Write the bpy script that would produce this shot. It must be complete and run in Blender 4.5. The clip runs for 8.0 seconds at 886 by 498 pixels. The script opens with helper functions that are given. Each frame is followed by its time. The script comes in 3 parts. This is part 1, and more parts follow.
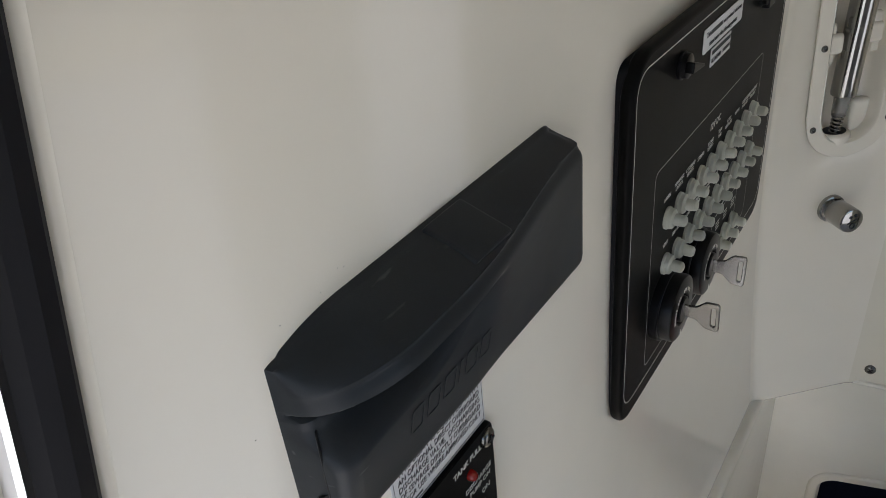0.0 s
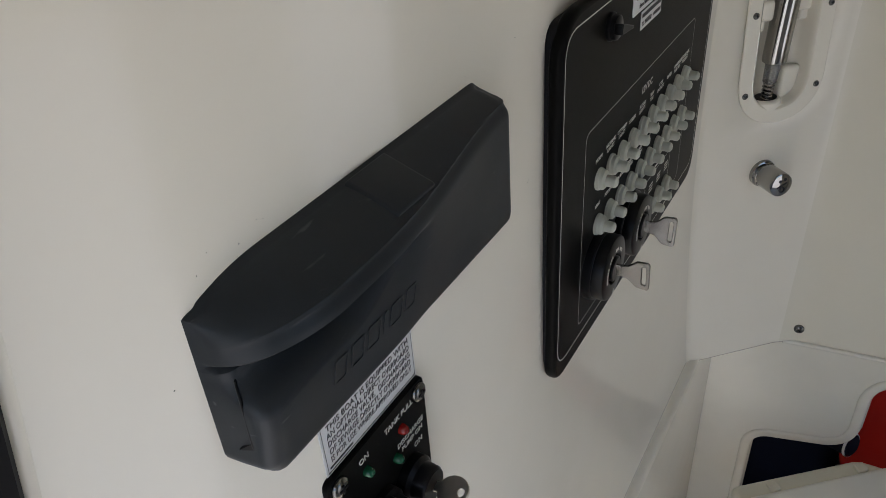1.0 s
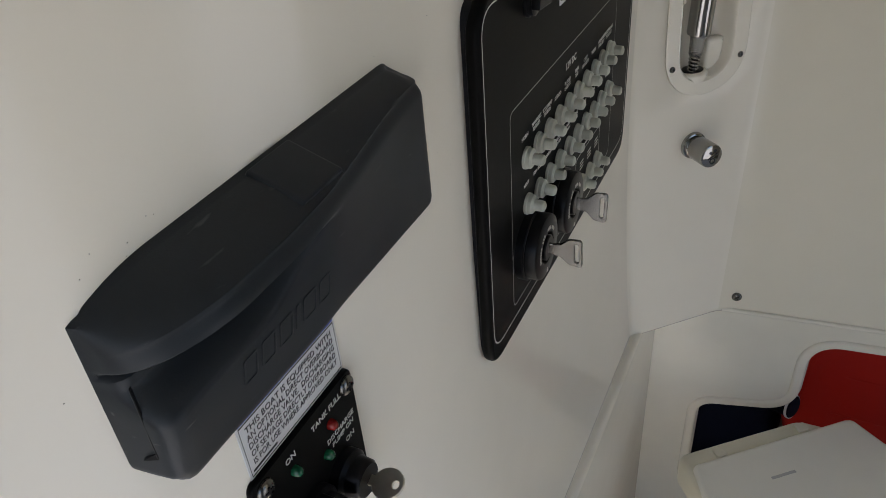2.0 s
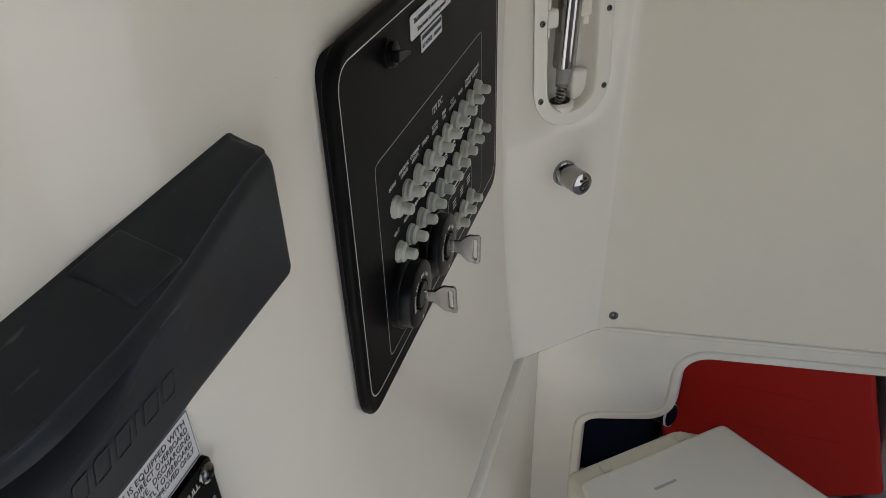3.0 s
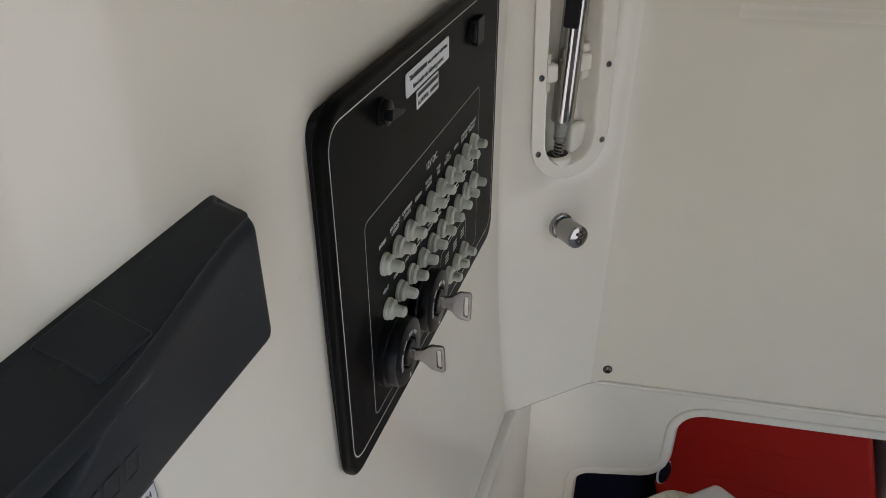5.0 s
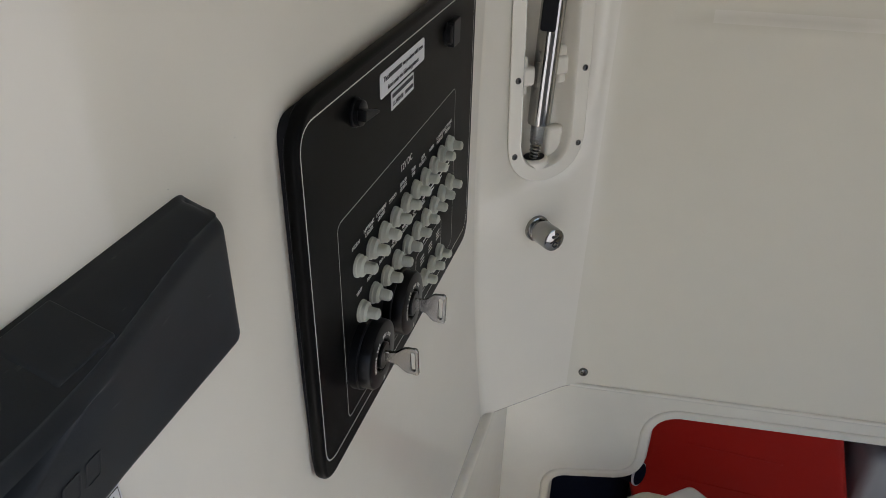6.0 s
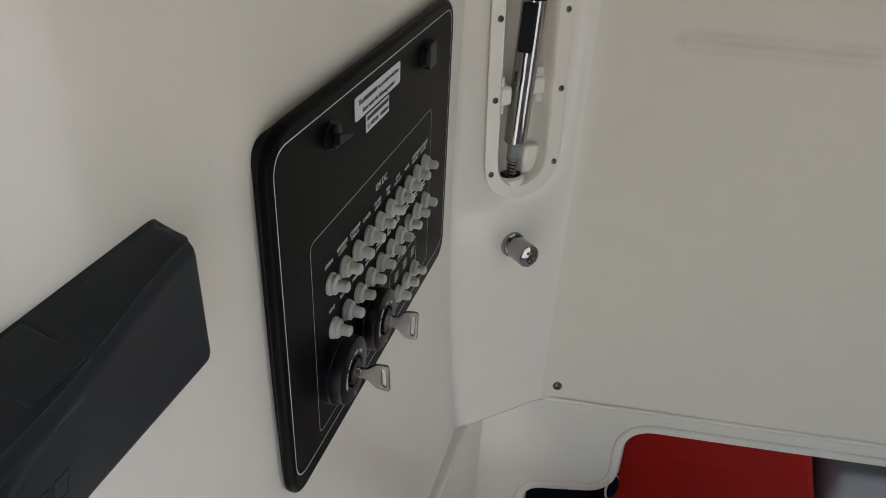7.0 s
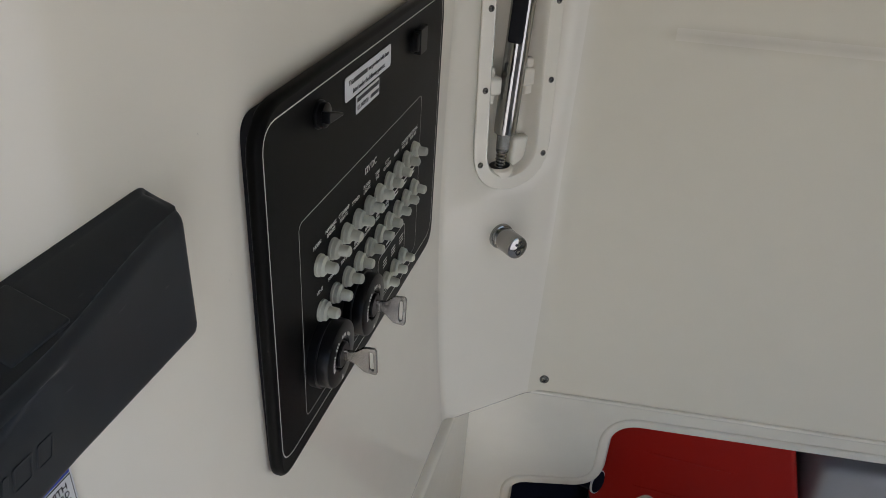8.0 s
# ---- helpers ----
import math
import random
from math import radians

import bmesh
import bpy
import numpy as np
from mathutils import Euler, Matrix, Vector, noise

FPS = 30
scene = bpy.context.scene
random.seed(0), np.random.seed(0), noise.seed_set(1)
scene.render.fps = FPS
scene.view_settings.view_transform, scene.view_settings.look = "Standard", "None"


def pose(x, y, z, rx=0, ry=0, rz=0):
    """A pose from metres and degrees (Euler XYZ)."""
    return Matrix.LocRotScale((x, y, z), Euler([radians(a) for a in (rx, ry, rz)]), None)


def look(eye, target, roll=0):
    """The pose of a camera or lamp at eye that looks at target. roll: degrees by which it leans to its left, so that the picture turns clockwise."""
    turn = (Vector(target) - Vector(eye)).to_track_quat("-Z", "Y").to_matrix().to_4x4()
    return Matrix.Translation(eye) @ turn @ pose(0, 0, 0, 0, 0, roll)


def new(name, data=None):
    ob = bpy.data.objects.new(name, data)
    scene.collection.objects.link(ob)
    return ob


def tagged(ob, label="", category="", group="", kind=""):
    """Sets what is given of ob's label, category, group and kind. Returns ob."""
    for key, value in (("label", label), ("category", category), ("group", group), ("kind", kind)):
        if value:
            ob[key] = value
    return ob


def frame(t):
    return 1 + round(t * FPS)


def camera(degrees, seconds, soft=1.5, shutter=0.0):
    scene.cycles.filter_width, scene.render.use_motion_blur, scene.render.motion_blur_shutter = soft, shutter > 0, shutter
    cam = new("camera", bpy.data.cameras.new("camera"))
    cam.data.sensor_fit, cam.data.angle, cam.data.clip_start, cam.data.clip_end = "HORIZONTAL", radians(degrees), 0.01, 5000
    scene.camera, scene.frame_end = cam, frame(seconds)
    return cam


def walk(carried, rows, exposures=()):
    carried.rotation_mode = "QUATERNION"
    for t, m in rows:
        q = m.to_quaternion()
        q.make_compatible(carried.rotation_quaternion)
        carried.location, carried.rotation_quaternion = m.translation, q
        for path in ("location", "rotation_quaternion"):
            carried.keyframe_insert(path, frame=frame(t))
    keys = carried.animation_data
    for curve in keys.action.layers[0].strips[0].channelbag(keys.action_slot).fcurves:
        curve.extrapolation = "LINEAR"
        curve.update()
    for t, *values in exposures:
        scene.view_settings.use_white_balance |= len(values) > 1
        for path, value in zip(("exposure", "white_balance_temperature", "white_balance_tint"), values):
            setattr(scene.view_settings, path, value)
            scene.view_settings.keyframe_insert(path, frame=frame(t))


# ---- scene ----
cam = camera(60.5, 8.0, soft=0.65)
PATH = [
    (0, (0.15, -0.404, 1.216), (-0.872, 0.959, 0.168), -6.1),
    (0.2, (0.1489, -0.3986, 1.2083), (-0.7577, 0.8196, 0.2419), -6.06),
    (0.5, (0.154, -0.403, 1.21), (-0.819, 0.961, 0.117), -5.5),
    (0.7, (0.1569, -0.4035, 1.2113), (-0.6917, 0.8416, 0.2267), -5.1),
    (1, (0.162, -0.404, 1.211), (-0.736, 0.99, 0.092), -4.4),
    (1.5, (0.163, -0.404, 1.207), (-0.682, 1.003, 0.064), -4.3),
    (1.8, (0.1683, -0.4012, 1.2033), (-0.5765, 0.8702, 0.1693), -5.17),
    (2, (0.17, -0.391, 1.204), (-0.606, 1.045, 0.049), -5.0),
    (2.2, (0.1726, -0.378, 1.2096), (-0.443, 0.9512, 0.1635), -3.93),
    (3.3, (0.1749, -0.3641, 1.2204), (-0.2834, 1.0505, 0.206), -1.65),
    (3.5, (0.176, -0.364, 1.223), (-0.334, 1.217, 0.11), -1.4),
    (4, (0.174, -0.359, 1.222), (-0.332, 1.242, 0.135), -0.7),
    (4.5, (0.175, -0.353, 1.225), (-0.359, 1.252, 0.157), -0.3),
    (4.7, (0.1742, -0.349, 1.2252), (-0.3087, 1.0966, 0.2676), -0.2),
    (5.8, (0.1767, -0.3481, 1.2203), (-0.253, 1.121, 0.2732), 1.23),
    (6, (0.177, -0.346, 1.223), (-0.298, 1.286, 0.17), 1.3),
    (6.5, (0.181, -0.348, 1.23), (-0.275, 1.295, 0.184), 1.8),
    (7, (0.186, -0.35, 1.236), (-0.251, 1.306, 0.203), 2.9),
    (7.5, (0.184, -0.353, 1.231), (-0.237, 1.314, 0.21), 3.5),
    (8, (0.187, -0.355, 1.225), (-0.219, 1.311, 0.196), 4.0),
]
walk(cam, [(t, look(eye, target, roll)) for t, eye, target, roll in PATH],
     exposures=[(0.0, 0.77, 6420, 13), (1.0, 0.76, 6450, 13.5), (2.0, 0.73, 6500, 13.5), (3.5, 0.95, 6480, 14), (8.0, 0.93, 6400, 14)])

# ---- light: open sky and a sunlit deck outside the cabin's openings ----
SUN_EL, SUN_ROT = radians(58), radians(185)
world = bpy.data.worlds.new("sky")
scene.world = world
world.use_nodes = True
wn, wl = world.node_tree.nodes, world.node_tree.links
sky = wn.new("ShaderNodeTexSky")
sky.sky_type, sky.sun_disc, sky.sun_elevation, sky.sun_rotation = "NISHITA", False, SUN_EL, SUN_ROT
wl.new(sky.outputs["Color"], wn["Background"].inputs["Color"])
wn["Background"].inputs["Strength"].default_value = 0.15
sun = new("sun", bpy.data.lights.new("sun", "SUN"))
sun.data.energy, sun.data.angle, sun.data.color = 4.0, radians(0.5), (1.0, 0.95, 0.88)
sun.matrix_world = look((-0.25, -2.64, 4.24), (0.0, 0.0, 0.0))


# ---- materials ----
def material(name, color, rough=0.5, metal=0.0, vary=0.06, scale=40.0, bump=0.0, bump_scale=300.0, coat=0.0, stain=0.0, stain_scale=6.0, ior=1.45, trans=0.0, sss=0.0, rand=0.0, spec=0.5, scuff=0.0):
    m = bpy.data.materials.new(name)
    m.use_nodes = True
    n, l = m.node_tree.nodes, m.node_tree.links
    b = n["Principled BSDF"]
    b.inputs["Metallic"].default_value = metal
    b.inputs["IOR"].default_value = ior
    b.inputs["Specular IOR Level"].default_value = spec
    b.inputs["Coat Weight"].default_value = coat
    b.inputs["Coat Roughness"].default_value = 0.06
    b.inputs["Transmission Weight"].default_value = trans
    b.inputs["Subsurface Weight"].default_value = sss
    b.inputs["Subsurface Radius"].default_value = (0.004, 0.004, 0.004)
    co = n.new("ShaderNodeTexCoord")
    fine = n.new("ShaderNodeTexNoise")
    fine.inputs["Scale"].default_value, fine.inputs["Detail"].default_value = scale, 6
    l.new(co.outputs["Object"], fine.inputs["Vector"])
    broad = n.new("ShaderNodeTexNoise")
    broad.inputs["Scale"].default_value, broad.inputs["Detail"].default_value = stain_scale, 3
    l.new(co.outputs["Object"], broad.inputs["Vector"])
    lo = tuple(c * (1 - vary) for c in color)
    hi = tuple(min(1, c * (1 + vary)) for c in color)
    ramp = n.new("ShaderNodeMix")
    ramp.data_type = "RGBA"
    ramp.inputs["A"].default_value, ramp.inputs["B"].default_value = (*lo, 1), (*hi, 1)
    l.new(fine.outputs["Fac"], ramp.inputs["Factor"])
    out = ramp.outputs["Result"]
    if stain:
        mr = n.new("ShaderNodeMapRange")
        mr.inputs["From Min"].default_value, mr.inputs["From Max"].default_value = 0.45, 0.75
        mr.inputs["To Max"].default_value = stain
        l.new(broad.outputs["Fac"], mr.inputs["Value"])
        mx = n.new("ShaderNodeMix")
        mx.data_type = "RGBA"
        mx.inputs["B"].default_value = (color[0] * 0.72, color[1] * 0.69, color[2] * 0.6, 1)
        l.new(mr.outputs["Result"], mx.inputs["Factor"])
        l.new(out, mx.inputs["A"])
        out = mx.outputs["Result"]
    if scuff:
        mp = n.new("ShaderNodeMapping")
        mp.inputs["Rotation"].default_value, mp.inputs["Scale"].default_value = (0.3, 0.2, 0.7), (60, 420, 200)
        l.new(co.outputs["Object"], mp.inputs["Vector"])
        sc = n.new("ShaderNodeTexNoise")
        sc.inputs["Scale"].default_value, sc.inputs["Detail"].default_value = 1.0, 2
        l.new(mp.outputs["Vector"], sc.inputs["Vector"])
        sm = n.new("ShaderNodeMapRange")
        sm.inputs["From Min"].default_value, sm.inputs["From Max"].default_value, sm.inputs["To Max"].default_value = 0.70, 0.80, scuff
        l.new(sc.outputs["Fac"], sm.inputs["Value"])
        sx = n.new("ShaderNodeMix")
        sx.data_type = "RGBA"
        sx.inputs["B"].default_value = (0.16, 0.16, 0.16, 1)
        l.new(sm.outputs["Result"], sx.inputs["Factor"])
        l.new(out, sx.inputs["A"])
        out = sx.outputs["Result"]
    if rand:
        oi = n.new("ShaderNodeObjectInfo")
        hs = n.new("ShaderNodeHueSaturation")
        ma = n.new("ShaderNodeMapRange")
        ma.inputs["To Min"].default_value, ma.inputs["To Max"].default_value = 1 - rand, 1 + rand
        l.new(oi.outputs["Random"], ma.inputs["Value"])
        l.new(ma.outputs["Result"], hs.inputs["Value"])
        l.new(out, hs.inputs["Color"])
        out = hs.outputs["Color"]
    l.new(out, b.inputs["Base Color"])
    rr = n.new("ShaderNodeMapRange")
    rr.inputs["To Min"].default_value, rr.inputs["To Max"].default_value = max(0.01, rough * 0.8), min(1, rough * 1.2)
    l.new(broad.outputs["Fac"], rr.inputs["Value"])
    l.new(rr.outputs["Result"], b.inputs["Roughness"])
    if bump:
        grain = n.new("ShaderNodeTexNoise")
        grain.inputs["Scale"].default_value, grain.inputs["Detail"].default_value = bump_scale, 4
        l.new(co.outputs["Object"], grain.inputs["Vector"])
        bp = n.new("ShaderNodeBump")
        bp.inputs["Strength"].default_value, bp.inputs["Distance"].default_value = 0.5, bump
        l.new(grain.outputs["Fac"], bp.inputs["Height"])
        l.new(bp.outputs["Normal"], b.inputs["Normal"])
    return m


GEL = material("white gelcoat", (0.76, 0.712, 0.612), 0.105, spec=0.45, vary=0.02, scale=25, bump=0.00006, bump_scale=7, stain=0.12, stain_scale=3)
# yellowed gelcoat, also darkened in its colour for the end wall's dimmer light
GEL_END_DIM = material("yellowed white gelcoat darkened as shade", (0.70, 0.653, 0.54), 0.14, spec=0.3, vary=0.02, scale=25, bump=0.0002, bump_scale=7, stain=0.12, stain_scale=3)
GEL_LOW = material("aged gelcoat", (0.76, 0.712, 0.605), 0.22, vary=0.03, scale=30, bump=0.0003, bump_scale=10, stain=0.25, stain_scale=5)
PLASTIC_W = material("white moulded plastic", (0.765, 0.718, 0.615), 0.16, vary=0.02, stain=0.1, stain_scale=12)
CREAM = material("cream plastic", (0.66, 0.62, 0.49), 0.35, vary=0.03, stain=0.15, stain_scale=10)
LIDMAT = material("toilet lid plastic", (0.78, 0.755, 0.67), 0.3, vary=0.02, stain=0.08, stain_scale=8)
CHAR = material("charcoal soft plastic", (0.0175, 0.0215, 0.0265), 0.42, vary=0.2, scale=60, bump=0.00008, bump_scale=1500, stain=0.3, stain_scale=25, spec=0.3, scuff=0.5)
BLACK = material("black panel laminate", (0.0040, 0.0038, 0.0034), 0.40, vary=0.15, scale=80, bump=0.00004, bump_scale=2500, spec=0.07)
BLACK_G = material("black moulded plastic", (0.0045, 0.0045, 0.0052), 0.30, vary=0.1, scale=90, spec=0.18)
RUBBER = material("black rubber", (0.009, 0.009, 0.011), 0.6, vary=0.15, spec=0.2)
SCREWMAT = material("dull stainless steel", (0.15, 0.147, 0.138), 0.2, metal=1.0, vary=0.1, scale=300)
WHITE_INK = material("white print", (0.62, 0.61, 0.57), 0.5, vary=0.03)
GREY_INK = material("worn grey print", (0.42, 0.42, 0.40), 0.5, vary=0.05)
BLACK_INK = material("black print", (0.015, 0.015, 0.018), 0.5, vary=0.05)
PAPER = material("white vinyl label", (0.72, 0.72, 0.72), 0.4, vary=0.02)
BLUE = material("blue print", (0.02, 0.05, 0.45), 0.4)
SILICONE = material("pale silicone", (0.45, 0.455, 0.39), 0.3, vary=0.06, sss=0.3, rand=0.1)
CHROME = material("chrome", (0.33, 0.322, 0.305), 0.08, metal=1.0, vary=0.03)
STEEL = material("stainless steel", (0.27, 0.258, 0.24), 0.25, metal=1.0, vary=0.08, scale=200)
BRASS = material("nickel key", (0.62, 0.58, 0.49), 0.42, metal=1.0, vary=0.12, scale=200)
RED_LED = material("red lens", (0.22, 0.008, 0.006), 0.08, vary=0.05)
GREEN_LED = material("green lens", (0.005, 0.075, 0.032), 0.08, vary=0.05)
RED = material("red plastic", (0.42, 0.011, 0.005), 0.45, spec=0.25, vary=0.06, scale=15, bump=0.0003, bump_scale=120, stain=0.15)
NAVY = material("navy nylon", (0.003, 0.0045, 0.013), 0.8, vary=0.2, spec=0.15, bump=0.0006, bump_scale=200)
GREYBIN = material("grey locker liner", (0.36, 0.35, 0.34), 0.55, vary=0.05, stain=0.2)
FLOORGEL = material("non-skid floor gelcoat", (0.74, 0.71, 0.64), 0.45, vary=0.04, scale=60, bump=0.001, bump_scale=250, stain=0.2, stain_scale=4)
DECK = material("white non-skid deck", (0.66, 0.65, 0.62), 0.6, vary=0.05, bump=0.002, bump_scale=200)
HOSE = material("clear hose", (0.42, 0.42, 0.40), 0.15, vary=0.05, trans=0.75)


# ---- mesh helpers ----
def finish(mesh, angle=35):
    mesh.polygons.foreach_set("use_smooth", [True] * len(mesh.polygons))
    mesh.set_sharp_from_angle(angle=radians(angle))
    return mesh


def mesh_of(bm, angle=35):
    mesh = bpy.data.meshes.new("mesh")
    bmesh.ops.recalc_face_normals(bm, faces=bm.faces)
    bm.to_mesh(mesh)
    bm.free()
    return finish(mesh, angle)


def from_curve(cu):
    tmp = new("tmp", cu)
    mesh = bpy.data.meshes.new_from_object(tmp.evaluated_get(bpy.context.evaluated_depsgraph_get()))
    bpy.data.objects.remove(tmp)
    bpy.data.curves.remove(cu)
    mesh.materials.clear()
    return mesh


def plate(loops, thick, bevel=0.0, res=2, base=0.0):
    """A slab from outlines in x and y (the first the rim, the others holes), from z = base to base + thick."""
    cu = bpy.data.curves.new("outline", "CURVE")
    cu.dimensions, cu.fill_mode = "2D", "BOTH"
    for loop in loops:
        sp = cu.splines.new("POLY")
        sp.points.add(len(loop) - 1)
        for p, (x, y) in zip(sp.points, loop):
            p.co = (x, y, 0, 1)
        sp.use_cyclic_u = True
    cu.extrude, cu.bevel_depth, cu.bevel_resolution, cu.offset = thick / 2 - bevel, bevel, res, -bevel
    mesh = from_curve(cu)
    mesh.transform(Matrix.Translation((0, 0, base + thick / 2)))
    return finish(mesh)


def rounded(pts, r, n=6):
    """An outline with its corners rounded; r is one radius or one for each corner."""
    out, m = [], len(pts)
    for i in range(m):
        p, a, b = Vector(pts[i]), Vector(pts[i - 1]), Vector(pts[(i + 1) % m])
        ri = r[i] if isinstance(r, (list, tuple)) else r
        da, db = (a - p).normalized(), (b - p).normalized()
        half = da.angle(db) / 2
        if ri <= 0 or half > 1.55:
            out.append(tuple(p))
            continue
        d = min(ri / math.tan(half), 0.49 * (a - p).length, 0.49 * (b - p).length)
        s, e = p + da * d, p + db * d
        for k in range(n + 1):
            t = k / n
            q = s * (1 - t) ** 2 + p * 2 * t * (1 - t) + e * t ** 2
            c = s.lerp(e, t)
            out.append(tuple(q * 0.85 + c * 0.15 if 0 < k < n else q))
    return out


def rect(x0, y0, x1, y1, r=0.0, n=6):
    pts = [(x0, y0), (x1, y0), (x1, y1), (x0, y1)]
    return rounded(pts, r, n) if r else pts


def disc(r, n=28, cx=0.0, cy=0.0):
    return [(cx + r * math.cos(2 * math.pi * k / n), cy + r * math.sin(2 * math.pi * k / n)) for k in range(n)]


def lathe(profile, n=28, angle=35):
    """A turned solid about z from (radius, z) pairs."""
    bm = bmesh.new()
    rings = []
    for r, z in profile:
        if r < 1e-6:
            rings.append([bm.verts.new((0, 0, z))])
        else:
            rings.append([bm.verts.new((r * math.cos(2 * math.pi * k / n), r * math.sin(2 * math.pi * k / n), z)) for k in range(n)])
    for a, b in zip(rings, rings[1:]):
        for k in range(n):
            j = (k + 1) % n
            if len(a) == 1 and len(b) > 1:
                bm.faces.new((a[0], b[k], b[j]))
            elif len(b) == 1 and len(a) > 1:
                bm.faces.new((a[k], a[j], b[0]))
            elif len(a) > 1:
                bm.faces.new((a[k], a[j], b[j], b[k]))
    for ring, flip in ((rings[0], True), (rings[-1], False)):
        if len(ring) > 1:
            bm.faces.new(ring[::-1] if flip else ring)
    return mesh_of(bm, angle)


def tube(points, r, n=12, cap=True):
    cu = bpy.data.curves.new("path", "CURVE")
    cu.dimensions, cu.bevel_depth, cu.bevel_resolution, cu.use_fill_caps = "3D", r, max(1, n // 4 - 1), cap
    sp = cu.splines.new("POLY")
    sp.points.add(len(points) - 1)
    for p, q in zip(sp.points, points):
        p.co = (*q, 1)
    return finish(from_curve(cu))


def lettering(text, size, align="CENTER", spacing=1.0, shear=0.0, depth=0.0001, bold=0.006):
    cu = bpy.data.curves.new("text", "FONT")
    cu.body, cu.size, cu.align_x, cu.align_y, cu.extrude = text, size, align, "CENTER", depth
    cu.space_line, cu.shear, cu.resolution_u, cu.offset = spacing, shear, 2, bold * size
    return from_curve(cu)


def strokes(loop, width):
    """A printed line of that width round an outline."""
    m = len(loop)
    inner = []
    for i in range(m):
        p, a, b = Vector(loop[i]), Vector(loop[i - 1]), Vector(loop[(i + 1) % m])
        d = (b - a).normalized()
        inner.append(tuple(p + Vector((-d.y, d.x)) * width))
    bm = bmesh.new()
    vo = [bm.verts.new((*p, 0)) for p in loop]
    vi = [bm.verts.new((*p, 0)) for p in inner]
    for i in range(m):
        j = (i + 1) % m
        bm.faces.new((vo[i], vo[j], vi[j], vi[i]))
    return mesh_of(bm)


def join(*meshes):
    bm = bmesh.new()
    for m in meshes:
        bm.from_mesh(m)
    out = bpy.data.meshes.new("mesh")
    bm.to_mesh(out)
    bm.free()
    return finish(out)


def moved(mesh, m):
    mesh.transform(m)
    return mesh


def at(x, y, z=0.0):
    return Matrix.Translation((x, y, z))


def thing(name, label, category, m=None, group="", kind=""):
    ob = new(name)
    ob.empty_display_size = 0.02
    if m is not None:
        ob.matrix_world = m
    return tagged(ob, label, category, group, kind)


def part(name, mesh, mat, parent=None, label="", m=None):
    if isinstance(mesh, bmesh.types.BMesh):
        mesh = mesh_of(mesh)
    if mat and not mesh.materials:
        mesh.materials.append(mat)
    mesh.name = name
    ob = new(name, mesh)
    ob.parent = parent
    if m is not None:
        ob.matrix_basis = m
    if label:
        ob["label"] = label
    return ob


def structure(name, mesh, mat, label, category, m=None):
    return tagged(part(name, mesh, mat, None, m=m), label, category, kind="structure")


def smooth(a, b, t):
    t = min(1, max(0, (t - a) / (b - a)))
    return t * t * (3 - 2 * t)


# local frames: x along the wall, y up, z out into the cabin
WALL = Matrix(((0, 0, 1, 0), (1, 0, 0, 0), (0, 1, 0, 0), (0, 0, 0, 1)))
ax = Vector((1, 1, 0)).normalized()
ay = Vector((-0.04, 0.04, 1)).normalized()
az = ax.cross(ay)
STRIP = Matrix.Translation((0.03, 0.382, 0.51)) @ Matrix((ax, ay, az)).transposed().to_4x4()
bx = Vector((1, 0.12, 0)).normalized()
by = Vector((0, 0, 1))
LOW = Matrix.Translation((0, 0.495, 0)) @ Matrix((bx, by, bx.cross(by))).transposed().to_4x4()

# ---- structure ----
CEIL = 1.75


def wall_x(z):
    return 0.125 * max(0.0, 0.96 - z) ** 2


def door_y(z):
    return -0.350 + 0.19 * (z - 1.066)


def fillet(poly, radii, n=8):
    out = [Vector(poly[0])]
    for i in range(1, len(poly) - 1):
        p, a, b = Vector(poly[i]), Vector(poly[i - 1]), Vector(poly[i + 1])
        r = radii[i - 1]
        s, e = p + (a - p).normalized() * r, p + (b - p).normalized() * r
        for k in range(n + 1):
            t = k / n
            out.append(s * (1 - t) ** 2 + p * 2 * t * (1 - t) + e * t ** 2)
    return out + [Vector(poly[-1])]


HOLE_S, HOLE_Z = (0.0335, 0.1035), (0.8505, 1.142)


def liner_ring(z, back=0.0):
    """The upper liner's plan at height z, from the doorway round to the cabin's other side."""
    k = 0.08 * (z - 0.51)
    x0 = wall_x(z)
    c1 = (x0, 0.352 + x0 + k)
    xc = (0.113) / 0.88
    c2 = (xc, 0.352 + xc + k)
    s0 = STRIP @ Vector((HOLE_S[0], z - 0.51, 0))
    s1 = STRIP @ Vector((HOLE_S[1], z - 0.51, 0))
    left = fillet([(x0, door_y(z)), (x0, 0.0), c1, (s0.x, s0.y)], [0.02, 0.006])
    right = fillet([(s1.x, s1.y), c2, (0.2, 0.465 + 0.024 + k)], [0.020])
    xs = [0.22, 0.25, 0.3, 0.4, 0.5, 0.65, 0.8, 1.0, 1.2]
    far = [Vector((x, 0.465 + 0.12 * x + k + 0.010 * smooth(1.003, 1.017, z) * smooth(0.19, 0.23, x))) for x in xs]
    end = fillet([(1.3, 0.621 + k), (1.5, 0.645 + k), (1.5, 0.56)], [0.03])
    pts = left + right + far + end + [Vector((1.5, 0.50))]
    n = []
    for i in range(len(pts)):
        d = (pts[min(i + 1, len(pts) - 1)] - pts[max(i - 1, 0)]).normalized()
        n.append(Vector((-d.y, d.x)))
    return [p + q * back for p, q in zip(pts, n)], len(left)


